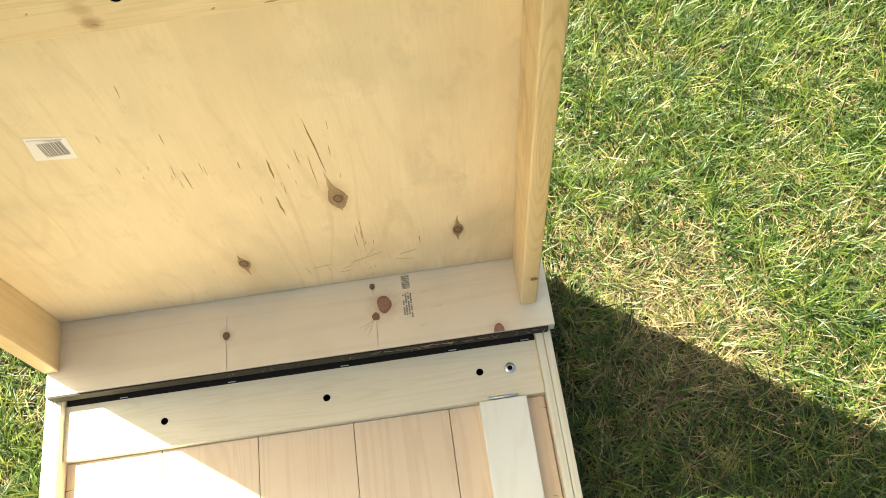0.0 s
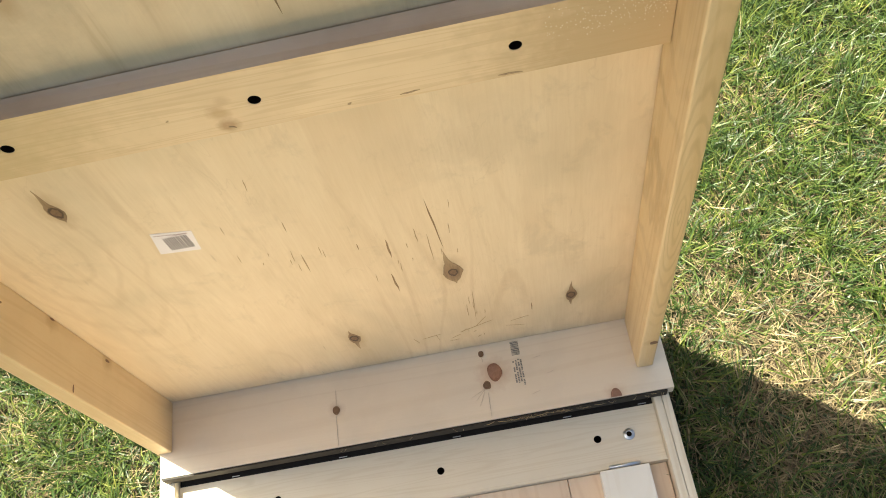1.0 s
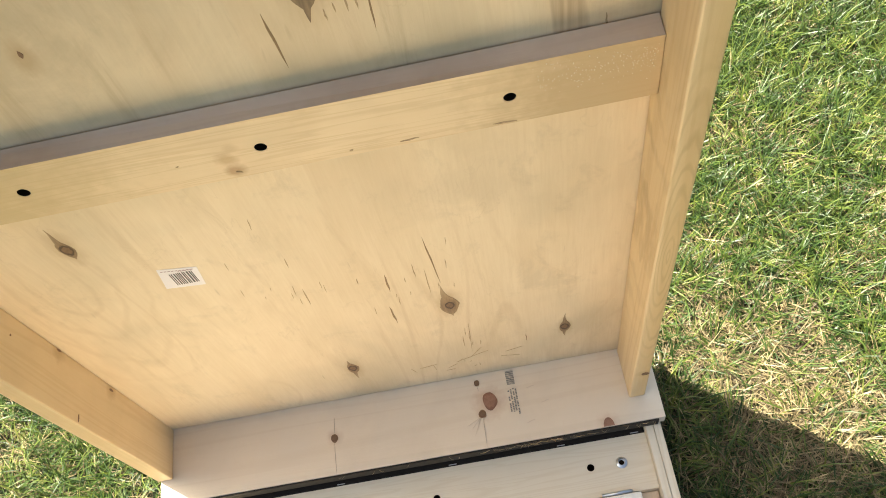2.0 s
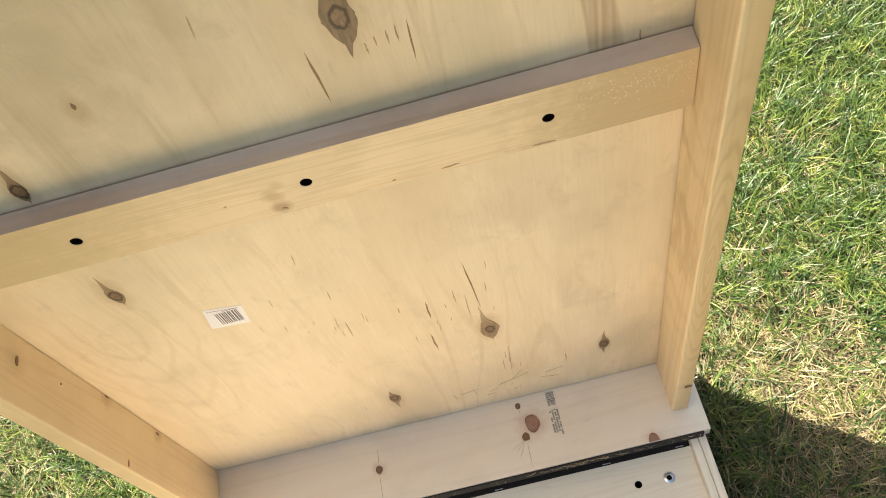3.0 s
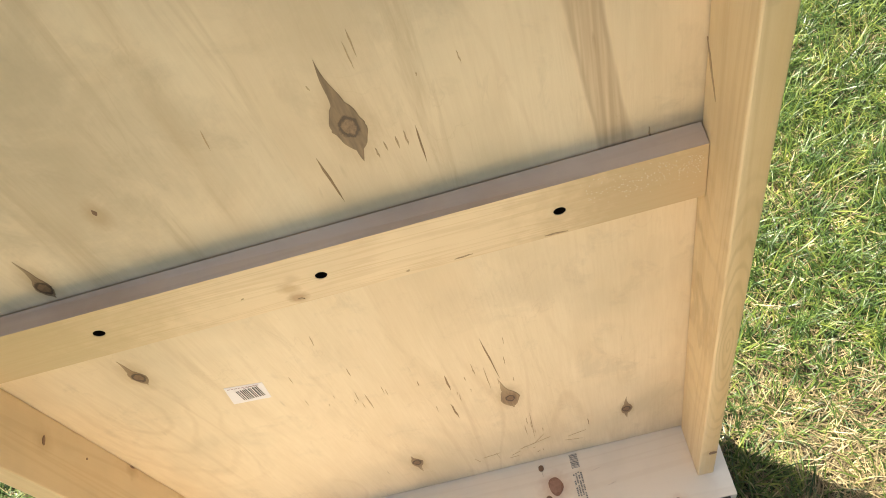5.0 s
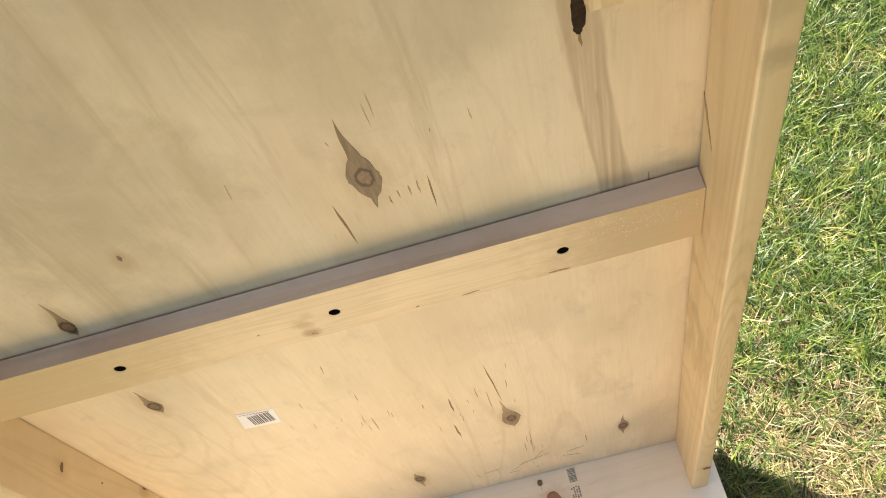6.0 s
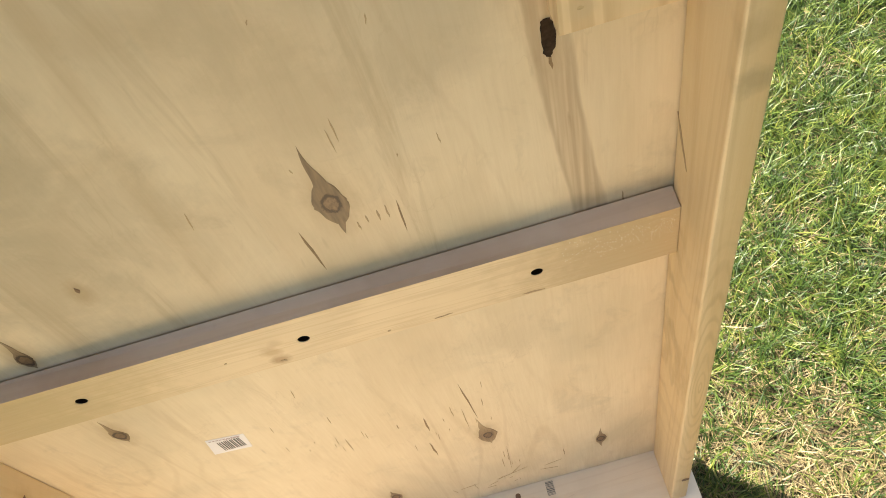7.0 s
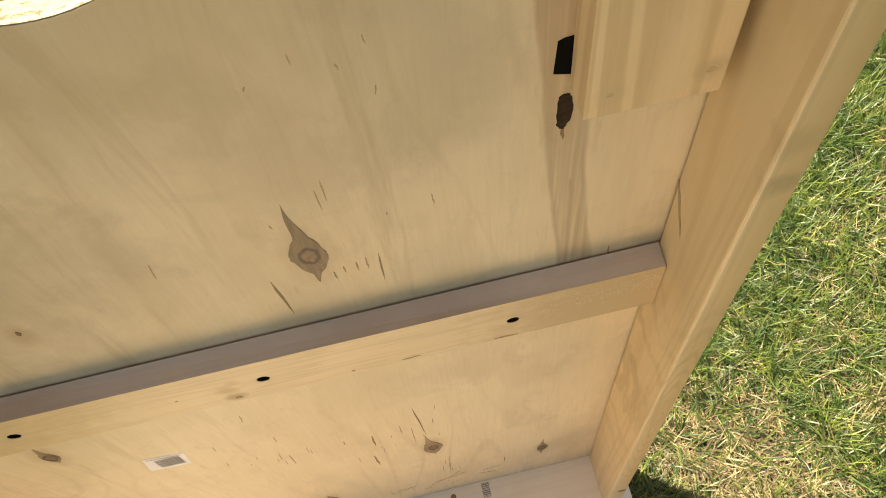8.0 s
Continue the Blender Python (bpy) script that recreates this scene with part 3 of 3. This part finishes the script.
def inlay(name, outline, plane, material, centre, parent, lift=0.0004):
    """A flat mark on a part; its origin lies at the mark's middle so that its rings centre there."""
    ob = part(name, flake(outline, plane, lift), material)
    o = Vector(plane(*centre, 0))
    ob.data.transform(Matrix.Translation(-o))
    ob.parent = parent
    ob.location = o
    return ob


HOLE = (0.304, 0.9465, 0.071)
panel = add("plywood_panel", bored_plate(-0.019, W + 0.019, 0.0020, 1.18, 0.012, [HOLE], face, 64), PLY, "pale pine plywood with brown knots and dark pitch streaks")
rim = bmesh.new()
for i in range(64):
    p = [(HOLE[0] + (HOLE[2] - 0.0006) * math.cos(a), d, HOLE[1] + (HOLE[2] - 0.0006) * math.sin(a))
         for a, d in ((2 * math.pi * i / 64, 0.0002), (2 * math.pi * (i + 1) / 64, 0.0002), (2 * math.pi * (i + 1) / 64, 0.0118), (2 * math.pi * i / 64, 0.0118))]
    rim.faces.new([rim.verts.new(q) for q in p])
bmesh.ops.remove_doubles(rim, verts=rim.verts, dist=1e-6)
add("hole_rim", rim, ENDGRAIN, "raw sawn plywood edge", parent=panel)

rail_right = add("side_rail", box(W, W + 0.0195, -0.064, -0.0012, 0.0003, 1.18, 0.0026, 4), RAIL)
rail_left = add("side_rail", box(-0.019, 0.0, -0.064, -0.0003, 0.0003, 1.18, 0.0015, 2), RAIL_B)
add("top_rail", box(0.0005, W - 0.0005, -0.064, -0.0003, 1.161, 1.18, 0.002), RAIL)
foot = add("base_board", box(-0.016, 0.609, -0.094, 0.012, -0.019, -0.0004, 0.0012), BASE, "whitewood board with red knots and a faded stamp")


def warped(u, v, d):
    """The cross rail's lie: its right end sits a little higher and its back edge is twisted up."""
    lift = 0.0042 * u / 0.572 - 0.0004 + 0.0030 * (d / 0.0166) * (u / 0.572)
    return (u, d - 0.0183, v + lift)


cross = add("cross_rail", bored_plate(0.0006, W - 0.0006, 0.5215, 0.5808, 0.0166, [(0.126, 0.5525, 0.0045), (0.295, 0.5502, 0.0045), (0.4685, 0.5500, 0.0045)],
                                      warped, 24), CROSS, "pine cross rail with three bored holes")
# only the up-facing side takes the grey that imitates skylight
cross.data.materials.append(SKY_GREY_TOP)
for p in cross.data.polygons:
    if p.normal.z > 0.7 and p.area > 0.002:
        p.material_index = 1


def sleeve(u, v, r, depth, plane, top):
    """A bored hole's wall and bottom, coloured near-black as its inner shade, open at the face."""
    bm = bmesh.new()
    rings = [[bm.verts.new(plane(u + q * math.cos(2 * math.pi * i / 20), v + q * math.sin(2 * math.pi * i / 20), d)) for i in range(20)]
             for q, d in ((r, 0.0004), (r, depth))]
    for i in range(20):
        j = (i + 1) % 20
        bm.faces.new((rings[0][i], rings[0][j], rings[1][j], rings[1][i]))
    bm.faces.new(rings[1])
    return part("bore", bm, BORE_SHADE, top)


for u, v in ((0.126, 0.5525), (0.295, 0.5502), (0.4685, 0.5500)):
    sleeve(u, v, 0.0044, 0.0155, warped, cross)
front = warped
for u0, v0, u1, v1, w in ((0.455, 0.5245, 0.472, 0.5235, 0.002), (0.388, 0.5255, 0.402, 0.5265, 0.0016), (0.352, 0.5265, 0.355, 0.5275, 0.002), (0.233, 0.5465, 0.2355, 0.5475, 0.0014)):
    inlay("streak", sliver(u0, v0, u1, v1, w), front, STREAK, (u0, v0), cross, 0.0003)
inlay("streak", sliver(0.2700, 0.5290, 0.2745, 0.5268, 0.0022), front, STREAK, (0.2700, 0.5290), cross, 0.0004)
beads = bmesh.new()
rb = random.Random(9)
for _ in range(300):
    u, v = rb.uniform(0.485, 0.568), rb.gauss(0.5615, 0.008)
    if 0.524 < v < 0.578 and rb.random() < 0.25 + (u - 0.485) * 9:
        bmesh.ops.create_icosphere(beads, subdivisions=1, radius=rb.uniform(0.0002, 0.00055), matrix=Matrix.Translation((u, -0.0183, v + 0.004)))
part("resin_beads", beads, RESIN, cross, "small glossy resin beads", True)

block = add("leg_block", box(0.5003, 0.5645, -0.0212, -0.0002, 0.7735, 0.985, 0.0008), BLOCK, "square-cut pine block fixed inside the corner")

for u, v, a, b in ((0.5565, 0.7905, 0.0024, 0.0018), (0.5115, 0.788, 0.0018, 0.0012)):
    inlay("knot", ellipse(u, v, a, b, int(v * 1000)), lambda a, b, d: (a, d - 0.0212, b), SMUDGE, (u, v), block, 0.00008)

# knots of the veneer
for n, (u, v, w, up, down, lean, mat) in enumerate([
        (0.387, 0.214, 0.0104, 0.050, 0.027, -0.10, KNOT), (0.507, 0.104, 0.0066, 0.036, 0.028, 0.03, KNOT), (0.2565, 0.095, 0.0068, 0.024, 0.034, -0.06, KNOT),
        (0.0985, 0.447, 0.0062, 0.034, 0.016, -0.06, KNOT), (0.3555, 0.671, 0.0104, 0.058, 0.034, -0.05, KNOT_BIG),
        (0.1105, 0.598, 0.0056, 0.036, 0.014, 0.02, KNOT), (0.184, 0.658, 0.0015, 0.0036, 0.003, -0.2, KNOT_DARK)]):
    inlay("knot", teardrop(u, v, w, up, down, lean, n), face, mat, (u, v), panel)
# long pitch streaks
for n, (u0, v0, u1, v1, w) in enumerate([
        (0.380, 0.362, 0.3845, 0.268, 0.0022), (0.335, 0.306, 0.334, 0.268, 0.0030), (0.327, 0.236, 0.328, 0.194, 0.0030), (0.363, 0.316, 0.363, 0.288, 0.0016),
        (0.3085, 0.308, 0.308, 0.296, 0.0014), (0.257, 0.370, 0.256, 0.352, 0.0014), (0.256, 0.308, 0.255, 0.272, 0.0020), (0.249, 0.318, 0.247, 0.296, 0.0012),
        (0.395, 0.315, 0.394, 0.295, 0.0014), (0.462, 0.104, 0.462, 0.081, 0.0016), (0.391, 0.130, 0.390, 0.096, 0.0014), (0.401, 0.166, 0.397, 0.080, 0.0014),
        (0.248, 0.442, 0.246, 0.424, 0.0012), (0.328, 0.652, 0.331, 0.603, 0.0026), (0.379, 0.652, 0.379, 0.640, 0.002), (0.393, 0.657, 0.392, 0.620, 0.002),
        (0.385, 0.655, 0.385, 0.640, 0.0018), (0.371, 0.650, 0.3715, 0.641, 0.0016), (0.376, 0.743, 0.376, 0.722, 0.0014), (0.275, 0.701, 0.273, 0.683, 0.0014),
        (0.3715, 0.735, 0.372, 0.714, 0.001), (0.537, 0.596, 0.538, 0.581, 0.002), (0.429, 0.707, 0.430, 0.696, 0.0012), (0.3645, 0.646, 0.365, 0.636, 0.0016),
        (0.340, 0.255, 0.3385, 0.236, 0.0012), (0.373, 0.302, 0.372, 0.246, 0.0016), (0.352, 0.292, 0.352, 0.282, 0.0012)]):
    inlay("streak", sliver(u0, v0, u1, v1, w * 0.72), face, FAINT if n in (18, 19, 20, 22, 25) else (STREAK_DARK, STREAK)[n not in (0, 1, 2, 4, 9, 13, 15)], (u0, v0), panel)

rf = random.Random(31)
for _ in range(14):
    u, v = rf.uniform(0.20, 0.41), rf.gauss(0.29, 0.05)
    inlay("streak", sliver(u, v, u - 0.001, v - rf.uniform(0.006, 0.018), 0.0008), face, FAINT, (u, v), panel, 0.0003)
for _ in range(8):
    u, v = rf.uniform(0.325, 0.44), rf.uniform(0.028, 0.062)
    inlay("scratch", sliver(u, v, u + rf.uniform(-0.006, 0.022), v + rf.uniform(-0.012, 0.012), 0.0007), face, FAINT, (u, v), panel, 0.0003)
for _ in range(4):
    u, v = rf.uniform(0.388, 0.41), rf.uniform(0.10, 0.17)
    inlay("streak", sliver(u, v, u - 0.001, v - rf.uniform(0.01, 0.024), 0.0009), face, STREAK, (u, v), panel, 0.0003)

for _ in range(8):
    u, v = rf.gauss(0.39, 0.05), rf.gauss(0.80, 0.035)
    inlay("scratch", sliver(u, v, u + rf.uniform(-0.002, 0.002), v - rf.uniform(0.003, 0.009), 0.0009), face, FAINT, (u, v), panel, 0.0003)
for u0, v0, u1, v1 in ((0.330, 0.055, 0.352, 0.060), (0.376, 0.056, 0.415, 0.074), (0.393, 0.062, 0.409, 0.088), (0.347, 0.061, 0.349, 0.040), (0.320, 0.060, 0.325, 0.044)):
    inlay("scratch", sliver(u0, v0, u1, v1, 0.0006), face, FAINT, (u0, v0), panel, 0.0003)

# black slot and the oval void below it, beside the block
inlay("slot_patch", [(0.4922, 0.7842), (0.4950, 0.7832), (0.5010, 0.7815), (0.5010, 0.8070), (0.4965, 0.8066), (0.4934, 0.8052)], face, PITCH, (0.497, 0.79), panel, 0.0005)
inlay("knot_void", [(u + 0.0007 * math.sin(v * 2100), v) for u, v in ellipse(0.4985, 0.7545, 0.0040, 0.0150, 5, 30)] , face, VOID, (0.4985, 0.7535), panel, 0.0005)

inlay("streak", sliver(0.4985, 0.742, 0.4992, 0.730, 0.0022), face, STREAK_DARK, (0.4985, 0.742), panel, 0.0004)

# paper label with its bars
label_paper = inlay("barcode_label", [(0.1435, 0.3560), (0.1785, 0.3515), (0.1825, 0.3840), (0.1488, 0.3905)], face, PAPER, (0.163, 0.371), panel, 0.0004)
rnd = random.Random(4)
bars, u = bmesh.new(), 0.0
while u < 0.0215:
    wide = rnd.choice((0.0006, 0.0009, 0.0014))
    box(-0.0075 + u, -0.0075 + u + wide, -0.0009, -0.0004, -0.0115, 0.0088, 0, bm=bars)
    u += wide + rnd.choice((0.0009, 0.0012, 0.0015))
text = bmesh.new()
for s in range(9):
    box(-0.0125 + s * 0.0031, -0.0125 + s * 0.0031 + 0.0022, -0.0008, -0.0004, 0.0150 - 0.0005 * s, 0.0155 - 0.0005 * s, 0, bm=text)
for s in range(5):
    box(0.001 + s * 0.003, 0.003 + s * 0.003, -0.0008, -0.0004, 0.0108, 0.0113, 0, bm=text)
part("printed_bars", bars, INK, label_paper)
part("printed_lines", text, FADED_INK, label_paper, "small faded reddish print")

# base board marks
for u1, v1 in ((0.378, -0.068), (0.372, -0.064), (0.384, -0.071), (0.381, -0.076)):
    inlay("crack", sliver(0.391, -0.055, u1, v1, 0.0006), deck, HALO, (0.391, -0.055), foot, 0.0003)
inlay("knot", ellipse(0.405, -0.0365, 0.0088, 0.0112, 1), deck, KNOT_RED, (0.405, -0.0365), foot, 0.0004)
for u, v, a, b in ((0.207, -0.0485, 0.0045, 0.0052), (0.3925, -0.0108, 0.0033, 0.0042), (0.3935, -0.0515, 0.0048, 0.0055)):
    inlay("knot", ellipse(u, v, a, b, int(u * 1000)), deck, KNOT_DARK, (u, v), foot, 0.0004)
inlay("knot", [(0.5345 + 0.0065 * (1 - math.cos(a)), -0.0933 + 0.0105 * math.sin(a)) for a in (math.pi * i / 14 for i in range(15))], deck, KNOT_RED, (0.542, -0.093), foot, 0.0004)
for u0, v0, u1, v1 in ((0.2065, -0.054, 0.2062, -0.0935), (0.2075, -0.0425, 0.2085, -0.022), (0.3935, -0.057, 0.3925, -0.0935), (0.3925, -0.015, 0.393, -0.022)):
    inlay("crack", sliver(u0, v0, u1, v1, 0.0006), deck, CRACK, (u0, v0), foot, 0.0003)
for u0, v0, u1, v1 in ((0.452, -0.028, 0.464, -0.026), (0.466, -0.050, 0.477, -0.0475), (0.445, -0.072, 0.456, -0.069)):
    inlay("streak", sliver(u0, v0, u1, v1, 0.0010), deck, HALO, (u0, v0), foot, 0.0003)
stamp = bmesh.new()
v = -0.0025
while v > -0.0195:
    thick = rnd.choice((0.0005, 0.0008, 0.0011))
    box(0.4295, 0.4395, v - thick, v, -0.0003, 0.0001, 0, bm=stamp)
    v -= thick + rnd.choice((0.0006, 0.0009))
for line in range(4):
    v = -0.0245 - 0.001 * line
    while v > -0.0585 + 0.002 * (line % 3):
        size = rnd.uniform(0.0008, 0.0019)
        if rnd.random() < 0.86:
            box(0.4398 - 0.0031 * line - 0.0019, 0.4398 - 0.0031 * line, v - size, v, -0.0003, 0.0001, 0, bm=stamp)
        v -= size + 0.0007
part("printed_stamp", stamp, STAMP, foot, "faded grey printed stamp")
part("painted_edge", box(-0.014, 0.6005, -0.0965, -0.0942, -0.0185, -0.0012, 0.0006), BLACK, foot, "black painted front edge")
splints = bmesh.new()
for i in range(60):
    x = rnd.gauss(0.455, 0.026) if i < 36 else rnd.uniform(0.2, 0.6)
    a = Vector((x, -0.0967, rnd.uniform(-0.006, -0.001)))
    d = Vector((rnd.uniform(-0.018, 0.02) * (1 if i < 36 else 0.4), -rnd.uniform(0.0005, 0.0035), rnd.uniform(-0.004, 0.003)))
    n = Vector((0, -0.0004, 0.0004)) * rnd.uniform(0.4, 1.1)
    m = a + d * 0.5 + Vector((0, -0.001, rnd.uniform(-0.002, 0.002)))
    vs = [splints.verts.new(q) for q in (a - n, m - n, a + d, m + n, a + n)]
    splints.faces.new(vs)
tagged(part("splinters", splints, SPLINTER, foot, "torn wood splinters along the painted edge"), kind="stuff")

# marks on the side rails
inlay("knot", ellipse(-0.0245, 0.4258, 0.0045, 0.0019, 2), lambda u, v, d: (-d, u, v), KNOT_DARK, (-0.0245, 0.4258), rail_left)
for y, z, a, b in ((-0.0022, 0.280, 0.0011, 0.004), (-0.0055, 0.170, 0.0014, 0.004), (-0.0195, 0.360, 0.0011, 0.0011), (-0.058, 0.2335, 0.0042, 0.001)):
    inlay("knot", ellipse(y, z, a, b, int(z * 100)), lambda u, v, d: (-d, u, v), KNOT_DARK, (y, z), rail_left)
inlay("knot", ellipse(0.5855, 0.078, 0.0045, 0.0042, 8), lambda u, v, d: (u, d - 0.064, v), KNOT_DARK, (0.5855, 0.078), rail_right)
inlay("crack", sliver(-0.001, 0.664, -0.021, 0.628, 0.0034), lambda u, v, d: (W + d, u, v), STREAK, (-0.006, 0.645), rail_right)

# ---------------------------------------------------------------- the second board, lying in the grass
lying = thing("cornhole_target", (0.285, -0.1, -0.045), "pale pine cornhole target lying face down on grass", "cornhole board", "pair of cornhole targets")
LO = lying.location.copy()
lying.location = LO + Vector((0.007, 0.0128, -0.033))


def lay(name, bm, material, label="", smooth=False, parent=None):
    ob = part(name, bm, material, None, label, smooth)
    ob.parent = parent or lying
    if parent is None:
        ob.location = -LO
    return ob


Y0 = -0.0978
end_board = lay("end_board", bored_plate(-0.012, 0.5775, Y0 - 0.082, Y0 - 0.0145, 0.019, [(0.112, Y0 - 0.050, 0.0045), (0.313, Y0 - 0.050, 0.0045), (0.5035, Y0 - 0.0455, 0.0045)], deck, 24), PALE,
                "pale pine board with bored holes")
for u, w in ((0.112, 0.050), (0.313, 0.050), (0.5035, 0.0455)):
    sleeve(u, Y0 - w, 0.0044, 0.017, deck, end_board)
strip = lay("fabric_strip", box(-0.012, 0.5775, Y0 - 0.0143, Y0, -0.040, -0.0015, 0.002), FABRIC, "black fabric strip stapled along the edge")
for x in (0.06, 0.196, 0.338, 0.474, 0.565):
    part("staple", box(x - 0.005, x + 0.005, Y0 - 0.0125, Y0 - 0.0115, -0.0016, -0.0007, 0.0003), STEEL, strip)
for x in (-0.0315, 0.5778):
    side = lay("side_rail", box(x, x + 0.0094, Y0 - 1.12, Y0 + 0.001, -0.044, 0.0135, 0.0012), PALE_Y)
    part("outer_ply", box(x + 0.0098, x + 0.0192, Y0 - 1.12, Y0 + 0.001, -0.044, 0.013, 0.0012), PALE_Y, side)
for n in range(5):
    lay("floor_panel", box(-0.012 + n * 0.1179, -0.0126 + (n + 1) * 0.1179, Y0 - 1.1, Y0 - 0.0825, -0.044, -0.012, 0.0012), PINK)
leg = lay("hinged_leg", box(0.497, 0.5545, Y0 - 0.42, Y0 - 0.0845, -0.0115, 0.009, 0.0015), WHITE_PINE, "white pine folding leg")
pin_bm = bmesh.new()
bmesh.ops.create_cone(pin_bm, cap_ends=True, segments=16, radius1=0.0022, radius2=0.0022, depth=0.036,
                      matrix=Matrix.Translation((0.527, Y0 - 0.0818, 0.006)) @ Matrix.Rotation(radians(90), 4, "Y"))
part("hinge_pin", pin_bm, STEEL, leg, "shiny zinc hinge pin", True)
nut = bmesh.new()
ring = 20
rows_ = []
for r, z in ((0.0068, 0.0002), (0.0068, 0.0012), (0.0058, 0.0016), (0.0047, 0.0016), (0.0041, 0.003), (0.0033, 0.003), (0.0031, -0.004)):
    rows_.append([nut.verts.new((0.541 + r * math.cos(2 * math.pi * i / ring), Y0 - 0.046 + r * math.sin(2 * math.pi * i / ring), z)) for i in range(ring)])
for a, b in zip(rows_, rows_[1:]):
    for i in range(ring):
        nut.faces.new((a[i], a[(i + 1) % ring], b[(i + 1) % ring], b[i]))
nut_ob = part("threaded_insert", nut, STEEL, end_board, "zinc threaded insert", True)
# near-black disc paints in the shade within the insert
core = bmesh.new()
bmesh.ops.create_circle(core, cap_ends=True, segments=16, radius=0.0033, matrix=Matrix.Translation((0.541, Y0 - 0.046, 0.0006)))
part("bore", core, BORE_SHADE, nut_ob)
